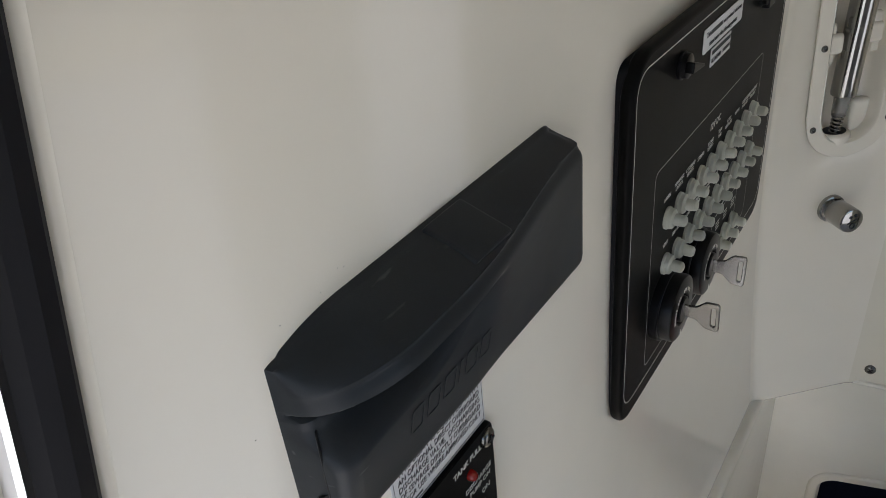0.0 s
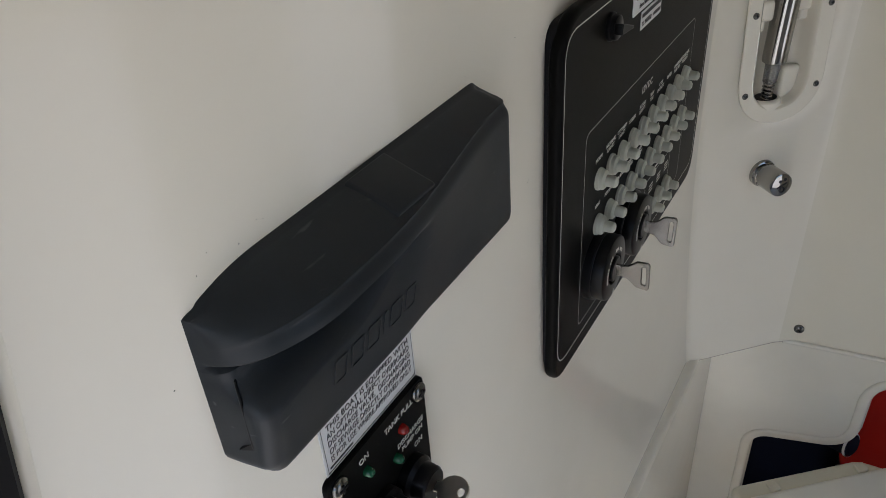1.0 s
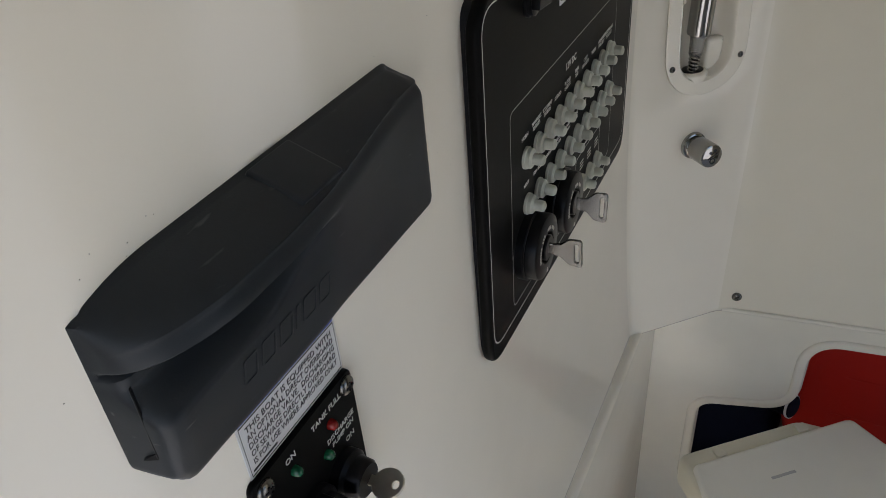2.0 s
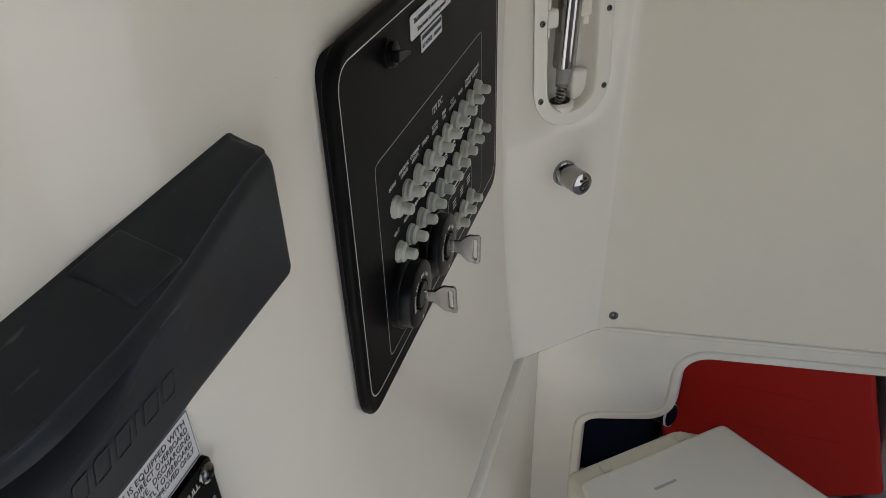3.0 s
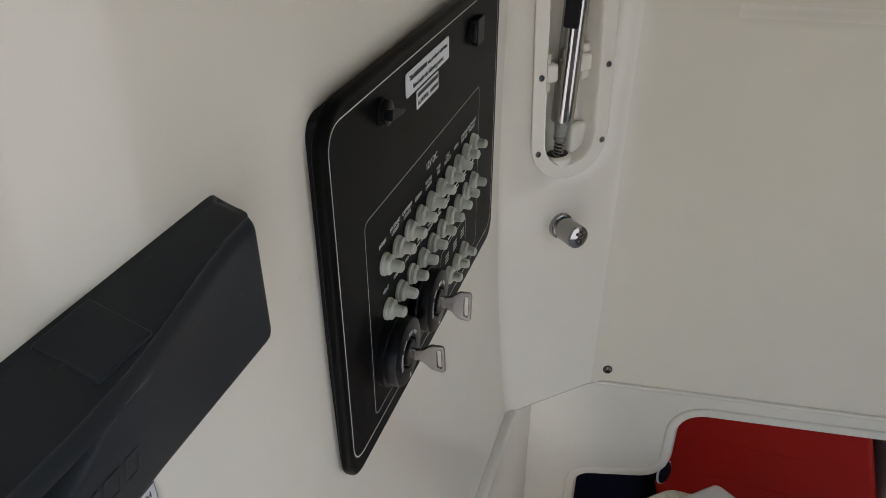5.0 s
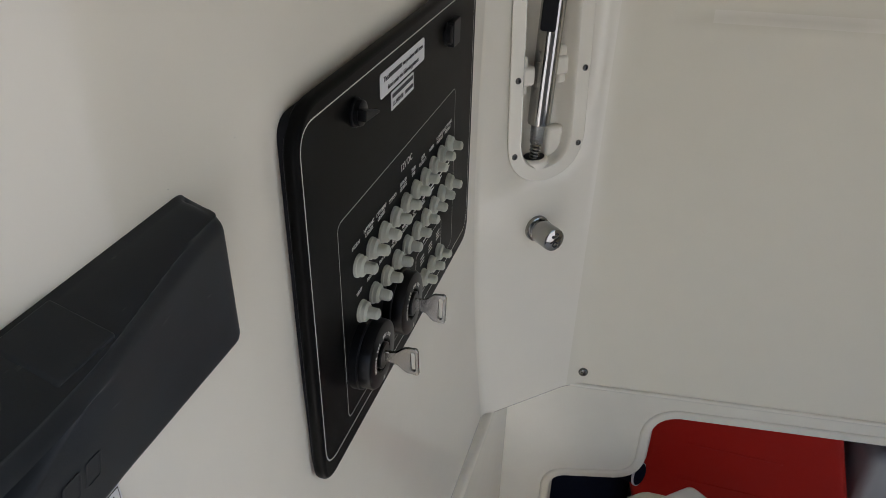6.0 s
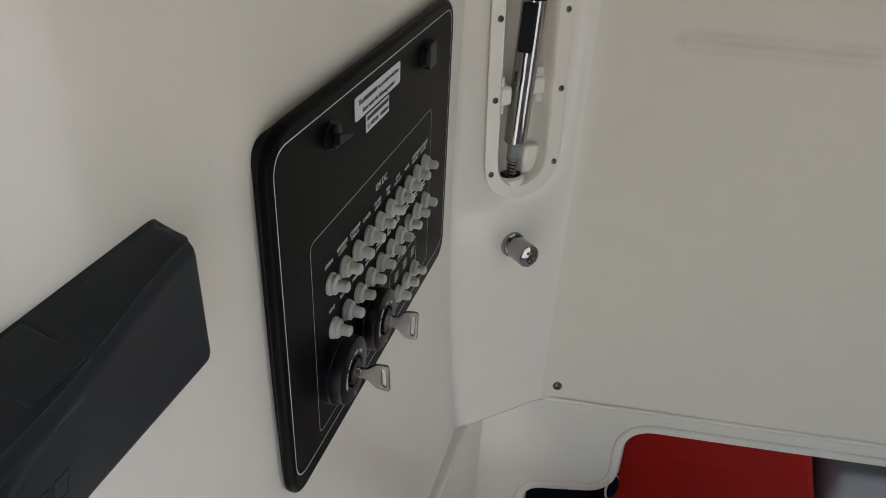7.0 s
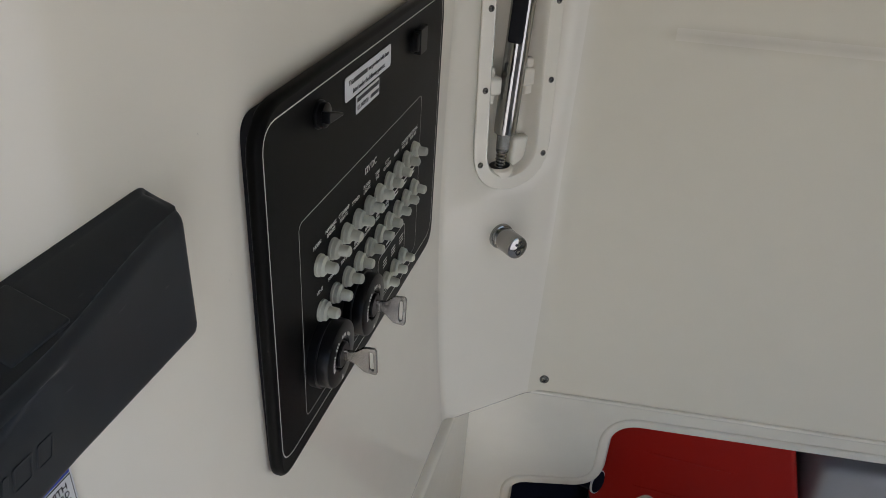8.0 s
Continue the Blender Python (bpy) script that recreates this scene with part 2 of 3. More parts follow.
def liner():
    rows = [(0.500, 0.05), (0.5005, 0.012), (0.503, 0.004), (0.509, 0.0)]
    rows += [(z, 0.0) for z in (0.515, 0.52, 0.527, 0.535, 0.545, 0.556, 0.57, 0.62, 0.67, 0.72, 0.77, 0.82, HOLE_Z[0], 0.92, 0.96, 0.994, 1.004, 1.010, 1.016, 1.024, 1.08, HOLE_Z[1], 1.2, 1.3, 1.45, 1.6, CEIL)]
    bm = bmesh.new()
    grid = []
    for z, back in rows:
        ring, split = liner_ring(z, back)
        grid.append([bm.verts.new((p.x, p.y, z)) for p in ring])
    for i in range(len(rows) - 1):
        z0, z1 = rows[i][0], rows[i + 1][0]
        for j in range(len(grid[0]) - 1):
            if j == split - 1 and z0 >= HOLE_Z[0] - 1e-4 and z1 <= HOLE_Z[1] + 1e-4:
                continue
            bm.faces.new((grid[i][j], grid[i][j + 1], grid[i + 1][j + 1], grid[i + 1][j]))
    for f in bm.faces:
        f.normal_update()
    mesh = bpy.data.meshes.new("liner")
    bm.to_mesh(mesh)
    bm.free()
    return finish(mesh, 50)


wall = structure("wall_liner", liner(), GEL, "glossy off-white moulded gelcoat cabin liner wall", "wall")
wall.data.materials.append(GEL_END_DIM)
# faces along the end wall take the copy with shade in its colour
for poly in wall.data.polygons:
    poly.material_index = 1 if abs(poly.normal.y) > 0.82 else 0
sol = wall.modifiers.new("thickness", "SOLIDIFY")
sol.thickness, sol.offset = 0.006, -1.0

# lower side wall: a raised base with a rounded top edge
prof = [(-0.05, 0.0), (0.0375, 0.0), (0.0375, 0.5015), (0.0372, 0.5050), (0.0360, 0.5078), (0.0338, 0.5096), (0.0305, 0.5105), (0.0240, 0.5110), (0.0190, 0.5125), (0.0120, 0.5160), (-0.05, 0.516)]
bm = bmesh.new()
ends = []
for y in (door_y(0.5), -0.2, 0.0, 0.2, 0.35, 0.60):
    ends.append([bm.verts.new((x - 0.003 * smooth(0.3, 0.0, y), y, z)) for x, z in prof])
for a, b in zip(ends, ends[1:]):
    for k in range(len(prof)):
        j = (k + 1) % len(prof)
        bm.faces.new((a[k], b[k], b[j], a[j]))
bm.faces.new(ends[0][::-1]), bm.faces.new(ends[-1])
structure("wall_lower_side", mesh_of(bm, 50), GEL_LOW, "off-white gelcoat lower side wall with a rounded ledge", "wall")

# lower end wall with the locker's stepped opening
opening = rounded([(0.119, 0.10), (0.119, 0.286), (0.255, 0.306), (0.255, 0.438), (0.62, 0.440), (0.86, 0.442), (0.86, 0.10)],
                  [0.02, 0.022, 0.05, 0.034, 0, 0.03, 0.03], 8)
low_wall = structure("wall_lower_end", plate([[(0.0, 0.0), (1.52, 0.0), (1.52, 0.508), (0.0, 0.508)], opening], 0.026, 0.009, 4, base=-0.026),
                     GEL_LOW, "off-white gelcoat lower wall with a stepped locker opening", "wall", LOW)


def grown(loop, d):
    m, out = len(loop), []
    for i in range(m):
        a, b = Vector(loop[i - 1]), Vector(loop[(i + 1) % m])
        t = (b - a).normalized()
        out.append(tuple(Vector(loop[i]) + Vector((-t.y, t.x)) * d))
    return out


structure("trim", plate([grown(opening, 0.018), grown(opening, 0.003)], 0.0090, 0.0042, 4, base=-0.0055), GEL_LOW, "raised rounded gelcoat rim round the locker opening", "trim", LOW)

# locker behind the opening
bm = bmesh.new()
lx0, lx1, ly1, lz0, lz1 = 0.05, 0.93, 0.36, 0.04, 0.50
v = [bm.verts.new(p) for p in ((lx0, lz0, -0.03), (lx1, lz0, -0.03), (lx1, lz1, -0.03), (lx0, lz1, -0.03), (lx0, lz0, -ly1), (lx1, lz0, -ly1), (lx1, lz1, -ly1), (lx0, lz1, -ly1))]
for q in ((0, 1, 5, 4), (1, 2, 6, 5), (2, 3, 7, 6), (3, 0, 4, 7), (4, 5, 6, 7)):
    bm.faces.new([v[i] for i in q])
structure("wall_locker", mesh_of(bm), GREYBIN, "grey moulded inside of the locker", "wall", LOW)

# floor, ceiling, outside deck; unseen near wall with the doorway, added to shape light
def box(x0, y0, z0, x1, y1, z1):
    bm = bmesh.new()
    bmesh.ops.create_cube(bm, size=1, matrix=Matrix.LocRotScale(((x0 + x1) / 2, (y0 + y1) / 2, (z0 + z1) / 2), None, (x1 - x0, y1 - y0, z1 - z0)))
    return mesh_of(bm)


structure("floor", box(-0.06, -0.62, -0.06, 1.55, 0.80, 0.0), FLOORGEL, "off-white moulded gelcoat cabin floor", "floor")
structure("ceiling", box(-0.06, -0.62, CEIL, 1.55, 0.85, CEIL + 0.05), GEL, "off-white gelcoat cabin ceiling", "ceiling")
structure("wall_near_side", box(0.36, -0.62, 0.0, 1.55, -0.58, CEIL), GREYBIN, "unseen grey wall beside the doorway, added to hold back light", "wall")
structure("wall_near_post", box(-0.25, -0.62, 0.0, 0.0, -0.58, CEIL), GEL, "unseen off-white gelcoat post, added to keep sun off the door frame", "wall")
structure("wall_near_sill", box(0.0, -0.62, 0.0, 0.36, -0.58, 0.06), GEL, "unseen off-white gelcoat sill, added under the doorway that lets light in", "wall")
structure("wall_near_head", box(0.0, -0.62, 1.20, 0.36, -0.58, CEIL), GEL, "unseen off-white gelcoat head, added to limit the doorway's light", "wall")
# unseen far side, added: its hatch opening lets light onto the side wall
structure("wall_side", box(1.5, 0.10, 0.0, 1.55, 0.50, CEIL), GEL_END_DIM, "unseen off-white gelcoat side wall, added to bound the hatch's light", "wall")
structure("wall_side_sill", box(1.5, -0.58, 0.0, 1.55, 0.10, 0.04), GEL_END_DIM, "unseen off-white gelcoat wall under the added side hatch", "wall")
structure("wall_side_head", box(1.5, -0.58, 1.70, 1.55, 0.10, CEIL), GEL_END_DIM, "unseen off-white gelcoat wall over the added side hatch", "wall")
structure("wall_side_base", box(1.502, 0.50, 0.0, 1.55, 0.80, 0.52), GEL_LOW, "unseen off-white gelcoat lower wall added on the far side", "wall")
bm = bmesh.new()
bmesh.ops.create_grid(bm, x_segments=1, y_segments=1, size=400)
structure("ground", mesh_of(bm), DECK, "white non-skid boat deck outside the doorway", "deck", at(0, 0, -0.065))

# doorway edge: rounded flange, black seal, outer frame
def along_door(off_x, off_y, z0=0.0, z1=CEIL, n=14):
    return [(off_x, door_y(z0 + (z1 - z0) * k / n) + off_y, z0 + (z1 - z0) * k / n) for k in range(n + 1)]


jamb = thing("door_frame", "white door frame edge with a black rubber seal", "door frame", kind="structure")
part("flange", tube(along_door(-0.0048, 0.0005), 0.0048, 20), GEL, jamb, "rounded white flange")
part("seal", tube(along_door(-0.0040, -0.0110), 0.0077, 16), RUBBER, jamb, "black rubber door seal")
part("outer_frame", tube(along_door(-0.016, -0.035), 0.017, 16), PLASTIC_W, jamb, "white outer door frame")

# ---- shared small meshes ----
def screw_mesh(r=0.0035, h=0.0022):
    return lathe([(r, 0), (r, h * 0.25), (r * 0.9, h * 0.6), (r * 0.6, h * 0.9), (0, h)], 16)


def cross_mesh(r, z):
    return join(plate([rect(-r, -r * 0.22, r, r * 0.22)], 0.0004, base=z), plate([rect(-r * 0.22, -r, r * 0.22, r)], 0.0004, base=z + 0.00002))


SCREW, CROSS = screw_mesh(), cross_mesh(0.0019, 0.00195)
BIGSCREW, BIGCROSS = screw_mesh(0.0052, 0.003), cross_mesh(0.0026, 0.00275)


def screw(parent, m, big=False, label="stainless pan-head screw"):
    s = part("screw", BIGSCREW if big else SCREW, SCREWMAT, parent, label, m)
    part("recess", BIGCROSS if big else CROSS, BLACK_G, s)
    return s


# ---- stereo cover ----
def cover_mesh():
    y0, y1, z0, z1 = -0.2968, -0.1165, 1.0105, 1.0785
    L, H = y1 - y0, z1 - z0

    def stops(n, edge, length):
        e = [edge * (1 - math.cos(math.pi / 2 * k / 8)) / length for k in range(8)]
        mid = [edge / length + (1 - 2 * edge / length) * k / n for k in range(n + 1)]
        return e + mid + [1 - q for q in e[::-1]]
    us, vs = stops(96, 0.014, L), stops(90, 0.006, H)
    bm = bmesh.new()
    grid = []
    for v in vs:
        row = []
        for u in us:
            a, b = u * L, v * H
            top = 0.835 + 0.085 * smooth(0.45, 1.0, u)
            ridge = 0.0310 - 0.0115 * smooth(0.30, 1.02, u)
            front = 0.0200 + (ridge - 0.0200) * min(1.0, v / top)
            # lower panel, the finger scoop over it, and the visor that overhangs the scoop
            crest = 0.47 + 0.26 * smooth(0.24, 0.54, u)
            low_panel = 0.0212 + 0.0030 * smooth(0.0, 0.5, v)
            scoop = low_panel - (low_panel - 0.0120) * smooth(crest - 0.03, crest + 0.17, v)
            visor = smooth(0.695, 0.745, v)
            grip = scoop * (1 - visor) + ridge * visor
            fade = smooth(0.56, 0.40, u)
            w = front * (1 - fade) + grip * fade
            # the top slopes back to the wall
            if v > top:
                w = min(w, ridge * max(0.0, 1 - (v - top) / (1 - top)) ** 0.8 + 0.003)
            w -= 0.0026 * math.exp(-((v - top) / 0.045) ** 2)
            # ends and edges
            nose = smooth(0.68, 0.74, v)
            rl = 0.0075 * (1 - nose) + 0.038 * nose
            if a < rl:
                k = math.sqrt(max(0.0, 1 - (1 - a / rl) ** 2))
                w = w * (1 - nose) + (0.003 + (w - 0.003) * k) * nose - (1 - nose) * rl * (1 - k)
            for dist, r in ((L - a, 0.0045), (b, 0.0040)):
                if dist < r:
                    w -= r - math.sqrt(max(0.0, r * r - (r - dist) ** 2))
            b -= 0.0055 * v * max(0.0, 1 - a / 0.034) ** 2
            rc = 0.006 if v > 0.5 and u < 0.5 else 0.006
            ca, cb = min(max(a, rc), L - rc), min(max(b, rc), H - rc)
            off = Vector((a - ca, b - cb))
            if off.x and off.y:
                m = max(abs(off.x), abs(off.y))
                off = off.normalized() * m
                a, b = ca + off.x, cb + off.y
            row.append(bm.verts.new((y0 + a, z0 + b, max(w, 0.0025))))
        grid.append(row)
    nu, nv = len(us), len(vs)
    for j in range(nv - 1):
        for i in range(nu - 1):
            bm.faces.new((grid[j][i], grid[j][i + 1], grid[j + 1][i + 1], grid[j + 1][i]))
    rim = grid[0] + [grid[j][-1] for j in range(1, nv)] + grid[-1][-2::-1] + [grid[j][0] for j in range(nv - 2, 0, -1)]
    cy, cz = (y0 + y1) / 2, (z0 + z1) / 2
    base = [bm.verts.new((q.co.x + (0.0030 if q.co.x > cy else -0.0010) * smooth(L / 2 - 0.012, L / 2, abs(q.co.x - cy)),
                          q.co.y + (0.0012 if q.co.y > cz else -0.0012) * smooth(H / 2 - 0.008, H / 2, abs(q.co.y - cz)), 0.0)) for q in rim]
    mid = [bm.verts.new(q.co.lerp(b.co, 0.6)) for q, b in zip(rim, base)]
    for q, m in zip(rim, mid):
        m.co.z = 0.5 * q.co.z
    for ra, rb in ((rim, mid), (mid, base)):
        for k in range(len(rim)):
            j = (k + 1) % len(rim)
            bm.faces.new((ra[k], rb[k], rb[j], ra[j]))
    bm.faces.new(base)
    return mesh_of(bm, 40)


cover = thing("stereo_cover", "charcoal soft plastic cover over a wall-mounted stereo", "stereo cover", WALL)
part("shell", cover_mesh(), CHAR, cover)
part("pull_tab", moved(plate([rounded([(-0.0145, 0.0), (0.0145, 0.0), (0.0125, 0.0070), (-0.0125, 0.0070)], 0.0015)], 0.0240, 0.0008, 3), at(-0.2060, 1.0738, 0.0005) @ pose(0, 0, 0, 20, 0, 0)), CHAR, cover, "raised pull tab on the top edge")
part("groove", plate([rounded([(0, 0), (0.0012, 0.0), (0.0008, 0.030), (0.0003, 0.030)], 0.0003)], 0.0016, 0.0003, 2), BLACK_G, cover,
     "dark slot in the end of the cover", at(-0.2957, 1.0240, 0.0135) @ pose(0, 0, 0, 0, -65, 0))
part("groove", plate([[(-0.0045, 0.0), (0.002, 0.0), (0.002, 0.004)]], 0.0014), BLACK_G, cover, "dark slot in the end of the cover", at(-0.2957, 1.0235, 0.0136) @ pose(0, 0, 0, 0, -65, 0))
for k, wide in enumerate((0.0075, 0.0080, 0.0080, 0.0026, 0.0085, 0.0075)):
    yk = -0.2655 + (0.0, 0.0098, 0.0200, 0.0300, 0.0345, 0.0450)[k]
    ring = rounded([(0, 0), (wide, 0), (wide + 0.0012, 0.0110), (0.0012, 0.0110)], 0.0012, 4)
    hole = rounded([(0.0009, 0.0008), (wide - 0.0008, 0.0008), (wide + 0.0004, 0.0102), (0.0020, 0.0102)], 0.0008, 4)
    part("raised_mark", plate([ring, hole] if wide > 0.003 else [ring], 0.0003, 0.0001, 2), CHAR, cover, "embossed maker's mark in the same plastic", at(yk + 0.0015, 1.0265, 0.0226) @ pose(0, 0, 0, 8, 0, 0))

# ---- discharge label ----
label = thing("warning_label", "white vinyl discharge warning label with black print", "label", WALL @ at(0.0025, -0.0030, 0.0004))
part("sheet", plate([rect(-0.2585, 0.9605, -0.189, 1.004)], 0.0005), PAPER, label)
part("border", moved(strokes(rect(-0.2575, 0.9615, -0.190, 0.9895), 0.0008), at(0, 0, 0.0007)), BLACK_INK, label, "black printed border")
part("header", plate([rect(-0.2575, 0.990, -0.190, 1.003)], 0.0002, base=0.0005), BLUE, label, "blue printed header band")
for k, line in enumerate(("THIS BOAT IS EQUIPPED WITH", "AN OPTIONAL DIRECT OVERBOARD", "DISCHARGE VALVE.  DISCHARGING", "OF SEWAGE DIRECTLY OVERBOARD", "IS FOR USE WHERE APPROVED ONLY")):
    t = lettering(line, 0.0045, depth=0.00008, bold=0.0)
    w = max(q.co.x for q in t.vertices) - min(q.co.x for q in t.vertices)
    part("lettering", moved(t, Matrix.Diagonal((min(1.0, 0.062 / w), 1, 1, 1))), BLACK_INK, label, "black printed line of words", at(-0.2235, 0.9850 - 0.00435 * k, 0.0007))
part("small_print", plate([rect(-0.256, 0.9632, -0.240, 0.9643)], 0.0001, base=0.0006), BLACK_INK, label, "tiny printed line")

# ---- discharge pump switch panel ----
pump = thing("pump_switch_panel", "black discharge pump switch panel with key and lights", "switch panel", WALL)
part("faceplate", plate([rect(-0.2605, 0.868, -0.1845, 0.9575, 0.0045)], 0.0035, 0.0008), BLACK, pump)
for y, z in ((-0.1905, 0.9505), (-0.2535, 0.9505), (-0.1905, 0.8755), (-0.2535, 0.8755)):
    screw(pump, at(y, z, 0.0035), True)
LENS = lathe([(0.0028, 0), (0.0028, 0.0012), (0.0023, 0.0030), (0.0013, 0.0040), (0, 0.0043)], 18)
LENS2 = LENS.copy()
for (y, z), mesh, mt, lb in (((-0.2065, 0.9405), LENS, RED_LED, "red tank full light"), ((-0.2130, 0.9268), LENS2, GREEN_LED, "green pump light"), ((-0.2350, 0.9410), LENS2, GREEN_LED, "green power light")):
    part("indicator_light", mesh, mt, pump, lb, at(y, z, 0.0035))
for words, y, z, s in (("TANK FULL", -0.2075, 0.9492, 0.0046), ("DISCHARGE", -0.2000, 0.9318, 0.0042), ("PUMP ON", -0.1990, 0.9272, 0.0042), ("ON", -0.1945, 0.9200, 0.0046), ("ON", -0.2355, 0.9492, 0.0046)):
    part("lettering", lettering(words, s), WHITE_INK, pump, "white printed words", at(y, z, 0.0037))
part("rotary_knob", join(lathe([(0.0135, 0), (0.0135, 0.004), (0.0115, 0.006), (0.0105, 0.015), (0.0095, 0.0165), (0, 0.0165)], 28),
                         moved(plate([rect(-0.0035, -0.0125, 0.0035, 0.0125, 0.002)], 0.021, 0.001), at(0, 0, 0))), BLACK_G, pump, "black rotary pump knob", at(-0.2300, 0.906, 0.0035))
lock = part("key_switch", lathe([(0.0125, 0), (0.0125, 0.005), (0.0105, 0.007), (0.0100, 0.013), (0.0088, 0.0145), (0, 0.0145)], 28), BLACK_G, pump, "black key switch barrel", at(-0.2050, 0.9050, 0.0035))
part("key", join(plate([[(0.0125 + 0.0112 * math.cos(k * math.pi / 16), 0.0090 * math.sin(k * math.pi / 16)) for k in range(32)], disc(0.0024, 16, 0.0185)], 0.0018, 0.0004),
                  plate([rect(-0.006, -0.003, 0.003, 0.003)], 0.0018, 0.0003)), BRASS, lock, "worn round-headed metal key", pose(0, 0, 0.0150, 0, -90, 0) @ pose(0, 0, -0.0009, 108, 0, 12) @ Matrix.Diagonal((0.78, 0.88, 1, 1)))

# ---- main breaker panel ----
panel = thing("breaker_panel", "large black electrical breaker panel with rubber-capped breakers and two keyed switches", "breaker panel", WALL)
part("gasket", plate([rect(-0.0365, 0.831, 0.304, 1.0805, 0.012)], 0.0055), RUBBER, panel, "dark rubber gasket behind the panel")
part("faceplate", plate([rounded([(-0.0406, 0.8240), (0.3088, 0.8240), (0.3088, 1.0854), (-0.0406, 1.0854)], [0.017, 0.020, 0.027, 0.027], 10)], 0.0090, 0.0035, 4, base=0.0030), BLACK, panel)
F = 0.0123
part("printed_border", moved(strokes(rect(-0.037, 0.8395, 0.2995, 1.0765, 0.015), 0.0009), at(0, 0, F)), WHITE_INK, panel, "thin grey printed border")
part("printed_border", moved(strokes(rect(0.0, 0.850, 0.247, 1.0025, 0.006), 0.0007), at(0, 0, F)), GREY_INK, panel, "thin grey printed inner frame")
part("printed_border", moved(strokes(rect(0.142, 0.853, 0.212, 0.8955, 0.005), 0.0007), at(0, 0, F)), WHITE_INK, panel, "thin grey printed small frame")


def words(text, y, z, size=0.0044, mt=WHITE_INK):
    part("lettering", lettering(text, size, spacing=0.95), mt, panel, "white printed words", at(y, z, F + 0.0001))


words("12V DC", 0.1215, 0.9885, 0.0075)
PITCH, Y0 = 0.02222, 0.0275
for k, w in enumerate(("HORN", "NAV/ANC\nLIGHTS", "CTSY/MAP\nLIGHTS", "STEREO", "FLOOD\nLIGHTS", "TRIM\nTAB", "CTSY\nOUTLETS", "WIPER", "CONSOLE\nFUSE BLK", "ELECTRONIC\nFUSE BLK")):
    words(w, Y0 + PITCH * k - 0.002, 0.9745, 0.0041)
for k, w in enumerate(("VENT", "FISH BOX", "FISH BOX", "FRESH\nWATER", "WASH\nDOWN", "LIVE\nWELL", "LIVE\nWELL")):
    words(w, Y0 + 0.002 + PITCH * k - 0.002, 0.938, 0.0039)
for k in range(7, 10):
    for j in range(2):
        part("printed_bar", plate([rect(-0.006, 0, 0.006, 0.0016)], 0.0001), WHITE_INK, panel, "unreadable white print", at(Y0 + PITCH * k, 0.9355 + 0.0035 * j, F))
for k in range(3):
    for j in range(3):
        part("printed_bar", plate([rect(-0.005, 0, 0.005, 0.0014)], 0.0001), WHITE_INK, panel, "unreadable white print", at(0.159 + 0.0215 * k, 0.8795 + 0.003 * j, F))
part("printed_bar", plate([rect(-0.011, 0, 0.011, 0.0018)], 0.0001), WHITE_INK, panel, "unreadable white print", at(0.172, 0.8985, F))

BOOT = lathe([(0.0078, 0), (0.0078, 0.0017), (0.0071, 0.0022), (0.0068, 0.0046), (0.0055, 0.0056), (0.0040, 0.0058)], 24)
CAP = lathe([(0.0041, 0.0), (0.0039, 0.0052), (0.0037, 0.0066), (0.0024, 0.0076), (0, 0.0079)], 20)
spots = [(Y0 + PITCH * k, 0.9585) for k in range(10)] + [(Y0 + 0.002 + PITCH * k, 0.9215) for k in range(10)] + [(0.1595 + 0.0215 * k, 0.8655) for k in range(3)]
rng = random.Random(3)
for y, z in spots:
    b = part("breaker", BOOT, SILICONE, panel, "pale rubber-booted breaker", at(y, z, F - 0.0003) @ pose(0, 0, 0, 0, 0, rng.uniform(0, 360)))
    part("cap", CAP, SILICONE, b, "", pose(0, 0, 0.0058, rng.uniform(-4, 4), rng.uniform(-4, 4), 0))

SWITCH = lathe([(0.0262, 0), (0.0262, 0.0055), (0.0256, 0.0062), (0.0246, 0.0064), (0.0246, 0.0130), (0.0240, 0.0144), (0.0222, 0.0152), (0.0126, 0.0154), (0.0118, 0.0148), (0.0112, 0.0118), (0, 0.0118)], 48)
SWCORE = lathe([(0.0095, 0.0), (0.0095, 0.0035), (0.0085, 0.0042), (0, 0.0042)], 32)
KEYM = join(plate([rounded([(0.006, -0.0045), (0.013, -0.0052), (0.021, -0.0105), (0.032, -0.0112), (0.0335, -0.009), (0.0335, 0.009), (0.032, 0.0112), (0.021, 0.0105), (0.013, 0.0052), (0.006, 0.0045)],
                            [0, 0.004, 0.006, 0.002, 0.002, 0.002, 0.002, 0.006, 0.004, 0]), rect(0.0262, -0.0075, 0.0302, 0.0075, 0.0016)], 0.0022, 0.0006, 2),
            plate([rect(-0.002, -0.0042, 0.0065, 0.0042)], 0.0022, 0.0004))
